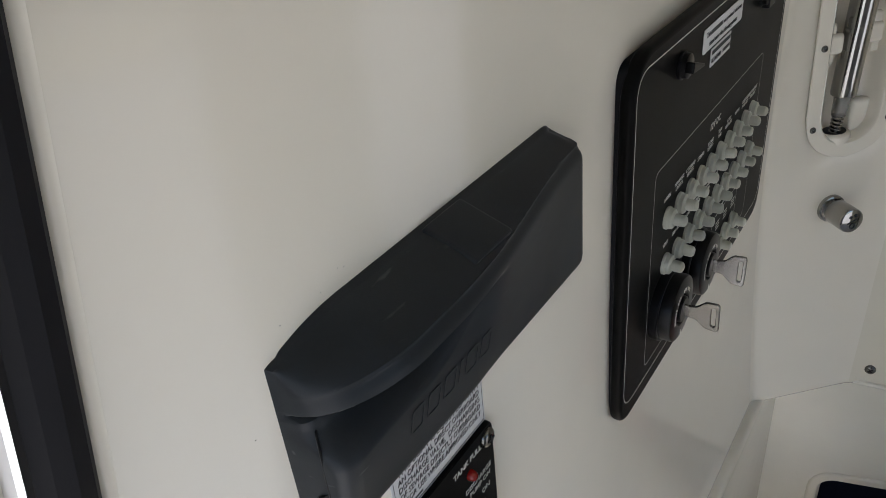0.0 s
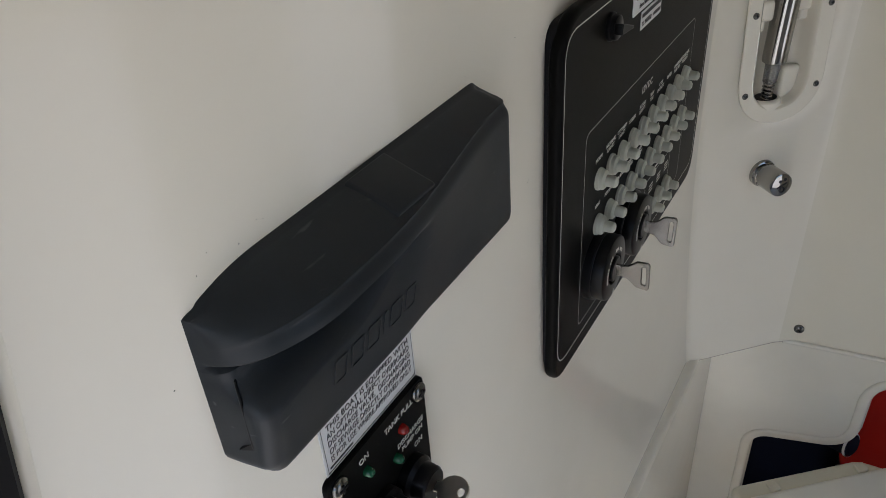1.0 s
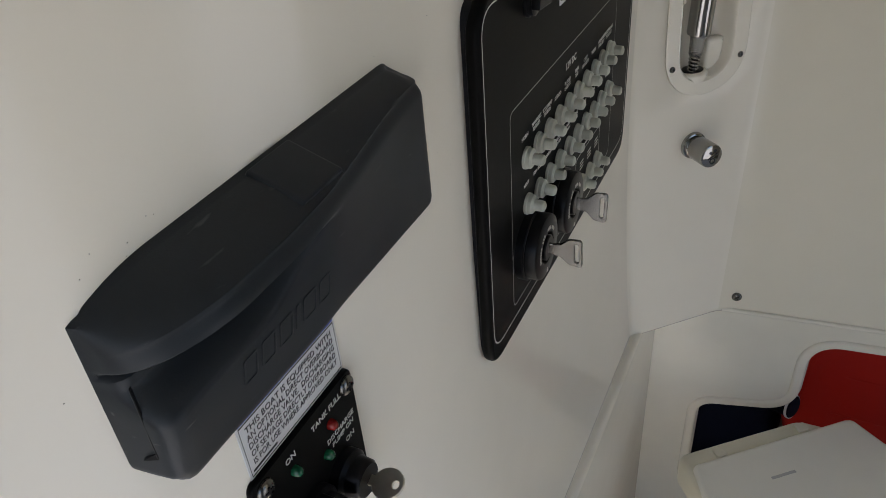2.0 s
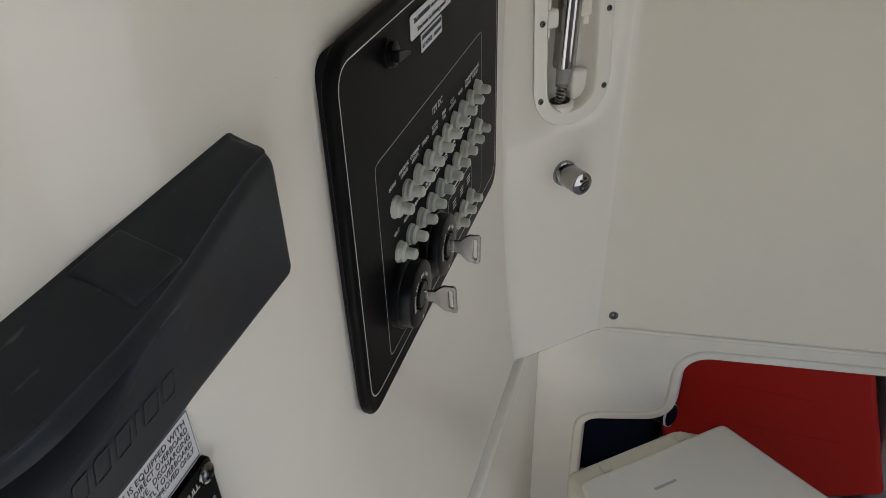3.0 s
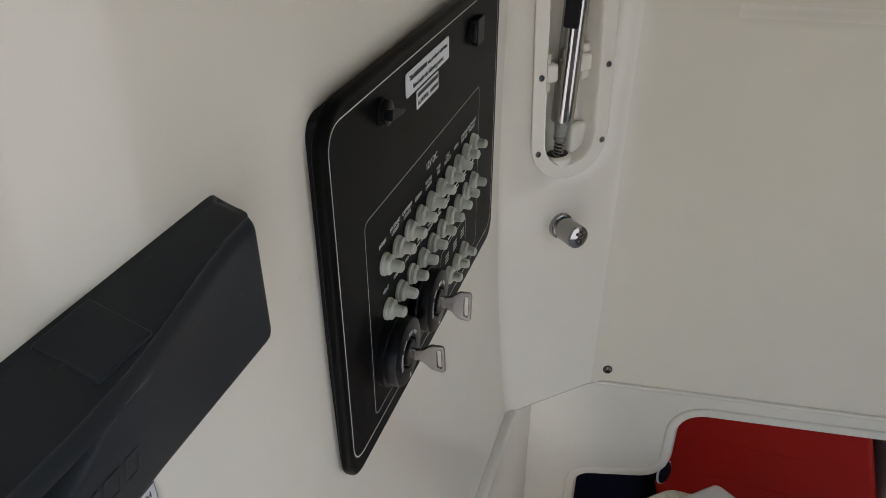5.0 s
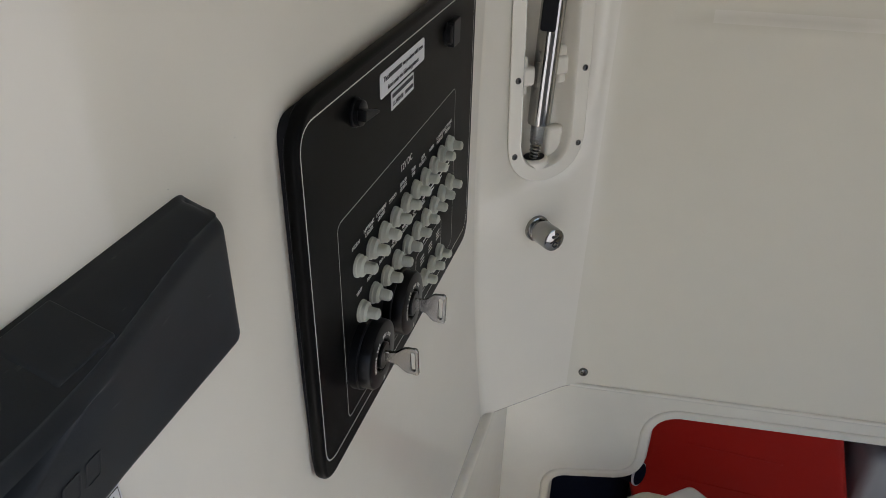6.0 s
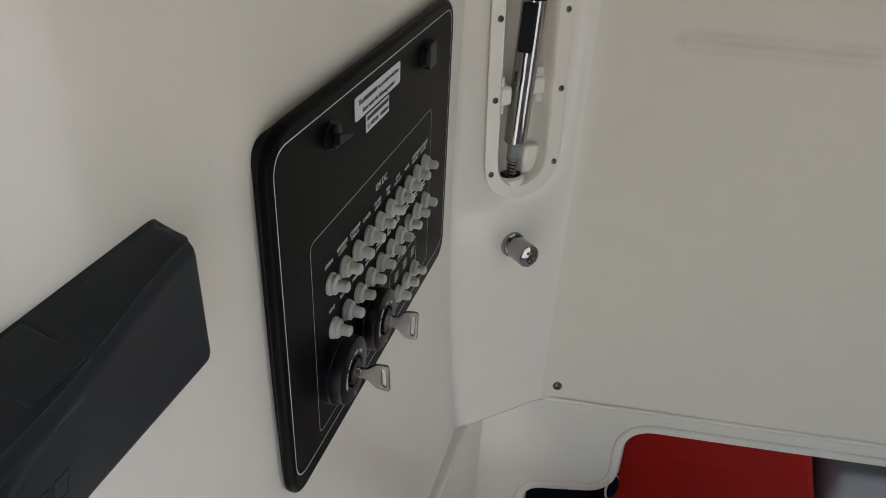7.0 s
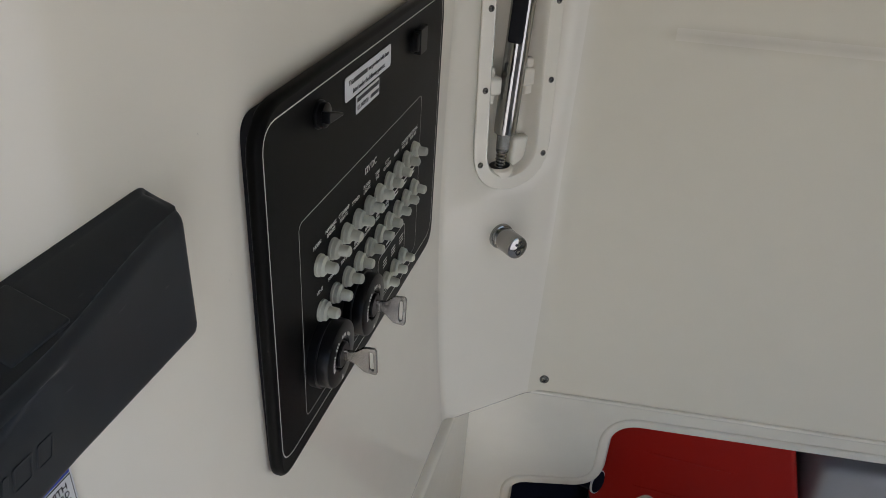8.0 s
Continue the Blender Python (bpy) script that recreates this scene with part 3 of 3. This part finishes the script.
for n, (y, z) in enumerate(((0.0290, 0.8880), (0.0925, 0.8875))):
    sw = part("battery_switch", SWITCH, BLACK_G, panel, "round black keyed battery switch", at(y, z, F - 0.0003))
    part("lock_core", SWCORE, BLACK_G, sw, "", at(0, 0, 0.0125))
    part("key", KEYM, STEEL, sw, "flat stainless steel key in the lock", at(0, 0, 0.0150) @ pose(0, 0, 0, 0, -90, 0) @ pose(0, 0, -0.0011, (6, -5)[n], 0, 0) @ Matrix.Diagonal((0.77, 1.12, 1, 1)))
    marks = []
    for k in range(19):
        if k in (3, 7, 8, 12):
            continue
        a = radians(35 + 9 * k)
        marks.append(moved(plate([rect(-0.0007, -0.0012, 0.0007, 0.0012)], 0.0002), pose(0.0150 * math.cos(a), 0.0150 * math.sin(a), 0.0154, 0, 0, math.degrees(a) - 90)))
    part("printed_ring", join(*marks), WHITE_INK, sw, "white print round the lock")
    part("pointer", plate([[(-0.0012, -0.0212), (0.0012, -0.0212), (0, -0.0175)]], 0.0003, base=0.0152), WHITE_INK, sw, "small white pointer")

# quarter-turn latches of the panel
for n, (y, z, turn) in enumerate(((0.0335, 1.0595, -12), (0.2165, 1.0555, 0))):
    la = part("latch", lathe([(0.0088, 0), (0.0088, 0.0016), (0.0078, 0.0022), (0.0076, 0.0050), (0.0064, 0.0058), (0, 0.0058)], 28), BLACK_G, panel, "black quarter-turn latch knob", at(y, z, F - 0.0003))
    shape = (rounded([(-0.0085, -0.0034), (0.0130, -0.0008), (0.0130, 0.0008), (-0.0085, 0.0034)], 0.0006), rect(-0.0020, -0.0100, 0.0165, 0.0100, 0.0012))[n]
    part("wing", plate([shape], 0.0055, 0.0006, 2), BLACK_G, la, "", pose(0, 0, (0.0050, 0.0014)[n], 0, 0, turn))

# stickers on the panel
st = part("sticker", plate([rect(0.073, 1.0525, 0.160, 1.0685, 0.0022)], 0.0004, base=F), PAPER, panel, "white sticker with two printed lines")
part("lettering", lettering("This", 0.0050, "LEFT"), BLACK_INK, st, "", at(0.0785, 1.0635, F + 0.0006))
part("printed_bar", plate([rect(0.0875, 1.0620, 0.1120, 1.0649)], 0.0001, base=F + 0.0005), BLACK_INK, st, "maker's name as a plain bar")
part("lettering", lettering("was produced with items", 0.0044, "LEFT"), BLACK_INK, st, "", at(0.1138, 1.0635, F + 0.0006) @ Matrix.Diagonal((0.93, 1, 1, 1)))
part("lettering", lettering("listed under the following patents:", 0.0047, "LEFT"), BLACK_INK, st, "", at(0.0855, 1.0568, F + 0.0006) @ Matrix.Diagonal((0.95, 1, 1, 1)))
st2 = part("sticker", plate([rect(0.092, 1.0385, 0.1362, 1.0508, 0.0006)], 0.0004, base=F), PAPER, panel, "small white patent sticker")
part("printed_bar", plate([rect(0.0935, 1.0465, 0.1345, 1.0493)], 0.0001, base=F + 0.0005), BLACK_INK, st2, "unreadable black print")
part("lettering", lettering("U.S. PATENT#", 0.0042, "LEFT"), BLACK_INK, st2, "", at(0.0938, 1.0423, F + 0.0006) @ Matrix.Diagonal((0.78, 1, 1, 1)))
part("printed_bar", plate([rect(0.1185, 1.0411, 0.1345, 1.0436)], 0.0001, base=F + 0.0005), BLACK_INK, st2, "unreadable black print")

# ---- hand shower in its recessed holder ----
holder = thing("shower_holder", "white plastic recessed holder screwed to the wall", "shower holder", STRIP)
S0, S1, T0, T1 = 0.0175, 0.1215, 0.322, 0.66
outer = rounded([(S0, T0), (S1, T0), (S1, T1), (S0, T1)], 0.050, 12)
inner = rounded([(0.0340, 0.338), (0.1030, 0.338), (0.1030, 0.645), (0.0340, 0.645)], 0.033, 12)
part("flange", plate([outer, inner], 0.0026, 0.0012, 4), PLASTIC_W, holder)


def tray():
    bm = bmesh.new()
    m = len(inner)
    c = Vector((0.075, 0.49))
    rings = []
    for d, z in ((0.0, 0.0024), (0.0008, 0.0016), (0.002, -0.0005), (0.0032, -0.004), (0.0055, -0.015), (0.010, -0.021), (0.016, -0.023)):
        ring = []
        for i in range(m):
            a, b = Vector(inner[i - 1]), Vector(inner[(i + 1) % m])
            t = (b - a).normalized()
            p = Vector(inner[i]) + Vector((-t.y, t.x)) * d
            ring.append(bm.verts.new((p.x, p.y, z)))
        rings.append(ring)
    for a, b in zip(rings, rings[1:]):
        for k in range(m):
            j = (k + 1) % m
            bm.faces.new((a[k], b[k], b[j], a[j]))
    bm.faces.new(rings[-1])
    return mesh_of(bm, 50)


part("tray", tray(), PLASTIC_W, holder, "deep rounded tray")
for s, t in ((0.0262, 0.359), (0.1128, 0.360), (0.0270, 0.4445), (0.1140, 0.447), (0.0285, 0.530), (0.1145, 0.533), (0.0290, 0.616), (0.1145, 0.619)):
    screw(holder, at(s, t, 0.0026))
for s0, s1, t, r in ((0.0345, 0.0520, 0.4455, 0.0025), (0.1028, 0.0780, 0.4495, 0.0025)):
    w = (s1 - s0) * 0.55
    side = rounded([(min(s0, s0 + w), t - 0.021), (max(s0, s0 + w), t - 0.021), (max(s0, s0 + w), t + 0.021), (min(s0, s0 + w), t + 0.021)], r)
    middle = rounded([(min(s0, s1), t - 0.0105), (max(s0, s1), t - 0.0105), (max(s0, s1), t + 0.0105), (min(s0, s1), t + 0.0105)], 0.004)
    low_z = -0.0115 if s0 > s1 else -0.004
    part("clip", join(plate([side], low_z + 0.023, 0.003, 3, base=-0.023), plate([middle], low_z + 0.026, 0.004, 4, base=-0.023)), PLASTIC_W, holder, "rounded white clip block")
part("clip", plate([rounded([(0.076, 0.343), (0.097, 0.347), (0.101, 0.380), (0.079, 0.380)], 0.004)], 0.013, 0.004, 3, base=-0.0225), PLASTIC_W, holder, "white lower stop")
FOOT = pose(0.0605, 0.3490, -0.0095, -84, 0, 0) @ Matrix.Diagonal((1.0, 0.72, 1, 1))
part("hose_boss", moved(lathe([(0.0190, -0.011), (0.0185, -0.003), (0.0165, -0.0006), (0.0145, 0.0), (0, 0.0)], 32), FOOT), PLASTIC_W, holder, "white shelf round the hose hole")
part("hose_hole", moved(lathe([(0.0132, 0.0), (0.0132, 0.0005), (0.0126, 0.0006), (0, 0.0004)], 28), FOOT), BLACK_G, holder, "dark hose hole at the foot")

wand = thing("hand_shower", "chrome hand shower wand with black grip resting in the holder", "hand shower", STRIP)
lo, hi = Vector((0.0630, 0.387, -0.0075)), Vector((0.0825, 0.625, -0.0065))
way = (hi - lo).normalized()
rad = Vector((-0.75, 0.0, 0.66))
rad = (rad - way * rad.dot(way)).normalized()
WM = Matrix.Translation(lo) @ way.to_track_quat("Z", "Y").to_matrix().to_4x4()
part("barrel", lathe([(0.0080, 0.0), (0.0120, 0.0015), (0.0128, 0.004), (0.0132, 0.12), (0.0134, 0.165), (0.0138, 0.168), (0.0142, 0.22), (0.012, 0.238), (0, 0.238)], 40), CHROME, wand, "chrome barrel", WM)
part("band", lathe([(0.0134, 0.158), (0.0139, 0.159), (0.0139, 0.162), (0.0134, 0.163)], 40), BLACK_G, wand, "thin dark ring", WM)
part("grip", plate([rounded([(-0.0080, 0.1045), (0.0080, 0.1045), (0.0080, 0.156), (-0.0080, 0.156)], 0.003)], 0.006, 0.0015, 3, base=0.0102), RUBBER, wand, "black ribbed rubber grip",
     Matrix.Translation(lo) @ Matrix((way.cross(rad), way, rad)).transposed().to_4x4())
part("hose_nut", lathe([(0.0055, -0.022), (0.0074, -0.020), (0.0080, -0.004), (0.0084, 0.001)], 20), HOSE, wand, "clear plastic hose nut", WM)
turns = []
for k in range(60):
    a = 2 * math.pi * k / 11
    q = WM @ Vector((0.0054 * math.cos(a), 0.0054 * math.sin(a), -0.018 - 0.022 * k / 60))
    turns.append(tuple(q))
part("hose_spring", tube(turns, 0.0011, 8), STEEL, wand, "coiled steel hose guard")
part("hose", tube([tuple(WM @ Vector((0, 0, -0.018 - 0.006 * k))) for k in range(5)], 0.0040, 12), SCREWMAT, wand, "grey hose going into the hole")

# ---- chrome valve knob ----
knob = thing("valve_knob", "chrome shower valve knob with black markings on its end", "valve knob", STRIP @ at(0.0632, 0.2608, 0.0) @ Matrix.Diagonal((1.1, 1.1, 1.0, 1)))
part("collar", lathe([(0.0145, 0), (0.0145, 0.003), (0.0138, 0.0045), (0.0112, 0.0055), (0.0108, 0.009)], 36), CHROME, knob, "chrome wall collar")
part("body", lathe([(0.0122, 0.0075), (0.0128, 0.0085), (0.0128, 0.034), (0.0122, 0.0362), (0.0105, 0.037), (0, 0.037)], 36), CHROME, knob, "satin chrome knob body")
part("mark", join(*[moved(plate([disc(0.0017, 14)], 0.0002), at(x, y, 0.0371)) for x, y in ((-0.002, 0.0045), (0.003, 0.0062))],
                  moved(plate([rect(-0.006, -0.0007, 0.006, 0.0007, 0.0004)], 0.0002), pose(0.0005, 0.0, 0.0371, 0, 0, 25)),
                  moved(plate([disc(0.0034, 20), disc(0.0022, 20)], 0.0002), at(0.0008, -0.0052, 0.0371))), BLACK_INK, knob, "black printed symbols")

# ---- screw near the liner's lower corner ----
low_screw = thing("liner_screw", "stainless screw in the gelcoat liner", "screw", Matrix.Translation((0.1415, 0.4835, 0.529)) @ Matrix((bx, by, bx.cross(by))).transposed().to_4x4())
screw(low_screw, pose(0, 0, 0, 0, 0, 40) @ Matrix.Scale(1.3, 4), True)

# rounded bead along the foot of the end wall
part_line = [(x, 0.465 + 0.12 * x - 0.0008, 0.5062) for x in (0.126, 0.2, 0.4, 0.6, 0.8, 1.0, 1.49)]
structure("trim_bead", tube(part_line, 0.0036, 12), GEL, "rounded gelcoat bead along the foot of the wall", "trim")

# fine dirt specks on the side wall
bm = bmesh.new()
rng = random.Random(11)
clusters = [(-0.271, 1.081), (-0.261, 1.087), (-0.306, 1.053), (-0.075, 1.008), (-0.057, 0.997), (-0.074, 1.084), (-0.126, 1.083), (0.052, 1.103), (-0.2706, 1.0835), (-0.2838, 1.0840), (-0.058, 0.9993)]
for cy, cz in clusters:
    for k in range(rng.randint(1, 2)):
        y, z, r = cy + rng.gauss(0, 0.002), cz + rng.gauss(0, 0.002), rng.uniform(0.00012, 0.00026)
        bm.faces.new([bm.verts.new((wall_x(z) + 0.0004, y + r * math.cos(a) * rng.uniform(0.6, 1.6), z + r * math.sin(a))) for a in (0, 1.2, 2.5, 3.7, 5.0)])
tagged(part("dirt_specks", bm, RUBBER), "tiny dark dirt specks on the white wall", "dirt", kind="stuff")

# ---- toilet ----
LIDZ = 0.345
e1 = Vector((0.19, 0.169, 0)).normalized()
e2 = Vector((e1.y, -e1.x, 0))
e1 = -e1
TOIL = Matrix.Translation((0.2255, 0.4190, 0)) @ Matrix((e1, e2, (0, 0, 1))).transposed().to_4x4()
toilet = thing("toilet", "compact white marine toilet with its lid closed", "toilet", TOIL)


def dshape(back, wide, length, r, y0=0.0):
    pts = [(-back / 2, y0), (back / 2, y0), (wide / 2, y0 + 0.20)]
    for k in range(1, 12):
        a = math.pi * k / 12
        pts.append((wide / 2 * math.cos(a), y0 + 0.20 + (length - 0.20) * math.sin(a)))
    pts.append((-wide / 2, y0 + 0.20))
    return rounded(pts, [r, r, 0.05] + [0.01] * 11 + [0.05], 6)


part("lid", plate([dshape(0.252, 0.345, 0.40, 0.012)], 0.020, 0.006, 4, base=LIDZ - 0.020), LIDMAT, toilet, "white plastic closed lid")
part("seat", plate([dshape(0.25, 0.34, 0.395, 0.022, 0.004)], 0.016, 0.005, 3, base=LIDZ - 0.039), LIDMAT, toilet, "white plastic seat")
part("hinge_deck", plate([rounded([(0.133, -0.025), (0.138, 0.05), (-0.100, 0.05), (-0.100, 0.010), (-0.060, -0.024)], [0.014, 0.01, 0.01, 0.02, 0.03], 8)], 0.05, 0.008, 4, base=LIDZ - 0.055), CREAM, toilet, "cream hinge deck behind the lid")
for s in (0.069, -0.061):
    part("hinge", plate([rect(s, -0.016, s + 0.016, -0.001, 0.003)], 0.009, 0.002, 2, base=LIDZ - 0.0105), CREAM, toilet, "small cream hinge block")
bm = bmesh.new()
rings = []
for z, sc in ((0.0, 0.62), (0.03, 0.60), (0.14, 0.58), (0.22, 0.75), (0.285, 0.93), (LIDZ - 0.040, 0.96)):
    rings.append([bm.verts.new((x * sc, 0.02 + (y + 0.02) * sc * 0.98 + 0.04 * (1 - sc), z)) for x, y in dshape(0.25, 0.335, 0.385, 0.03)])
for a, b in zip(rings, rings[1:]):
    for k in range(len(a)):
        j = (k + 1) % len(a)
        bm.faces.new((a[k], a[j], b[j], b[k]))
bm.faces.new(rings[0][::-1]), bm.faces.new(rings[-1])
part("bowl", mesh_of(bm, 50), LIDMAT, toilet, "white ceramic bowl and foot")
part("maker_mark", plate([rect(-0.018, 0.0, 0.018, 0.0042)], 0.0002, base=LIDZ), GREY_INK, toilet, "grey maker's mark as a plain bar", pose(0.022, 0.052, 0.0001))

# ---- things in the locker ----
def soft_box(w, d, h, r):
    bm = bmesh.new()
    bmesh.ops.create_cube(bm, size=1, matrix=Matrix.LocRotScale((0, 0, h / 2), None, (w, d, h)))
    bmesh.ops.bevel(bm, geom=bm.edges[:], offset=r, segments=4, profile=0.6, affect="EDGES")
    return mesh_of(bm, 40)


red = thing("storage_case", "red plastic storage case leaning in the locker", "case", Matrix.Translation((0.447, 0.638, 0.0885)) @ pose(0, 0, 0, -10, -16, 7))
part("body", soft_box(0.335, 0.10, 0.385, 0.012), RED, red, "", None)
for x0, x1, z in ((-0.06, 0.09, 0.300), (-0.07, 0.08, 0.225), (-0.10, 0.12, 0.150)):
    part("rib", plate([rect(x0, z, x1, z + 0.003, 0.001)], 0.0012, 0.0005, 2), RED, red, "", pose(0, -0.0495, 0, 90, 0, 0) @ at(0, z) @ pose(0, 0, 0, 0, 0, -20) @ at(0, -z))
bag = thing("nylon_bag", "dark navy nylon bag stowed in the locker", "bag", Matrix.Translation((0.135, 0.70, 0.04)) @ pose(0, 0, 0, 0, 0, 10))
part("sack", soft_box(0.20, 0.20, 0.25, 0.05), NAVY, bag)
roll = thing("navy_roll", "small navy roll with a white rim in the locker", "roll", Matrix.Translation((0.232, 0.5800, 0.266)) @ pose(0, 0, 0, 80, 0, 62))
part("core", lathe([(0.0185, -0.02), (0.0185, 0.022), (0.016, 0.024), (0, 0.024)], 28), NAVY, roll)
part("rim", lathe([(0.0186, 0.018), (0.0200, 0.0185), (0.0200, 0.0215), (0.0186, 0.022)], 28), PAPER, roll, "white rim")
bin_ = thing("grey_tray", "grey plastic tray standing beside the red case", "tray", Matrix.Translation((0.70, 0.74, 0.04)) @ pose(0, 0, 0, 0, 0, 7))
part("body", soft_box(0.24, 0.16, 0.30, 0.02), GREYBIN, bin_)
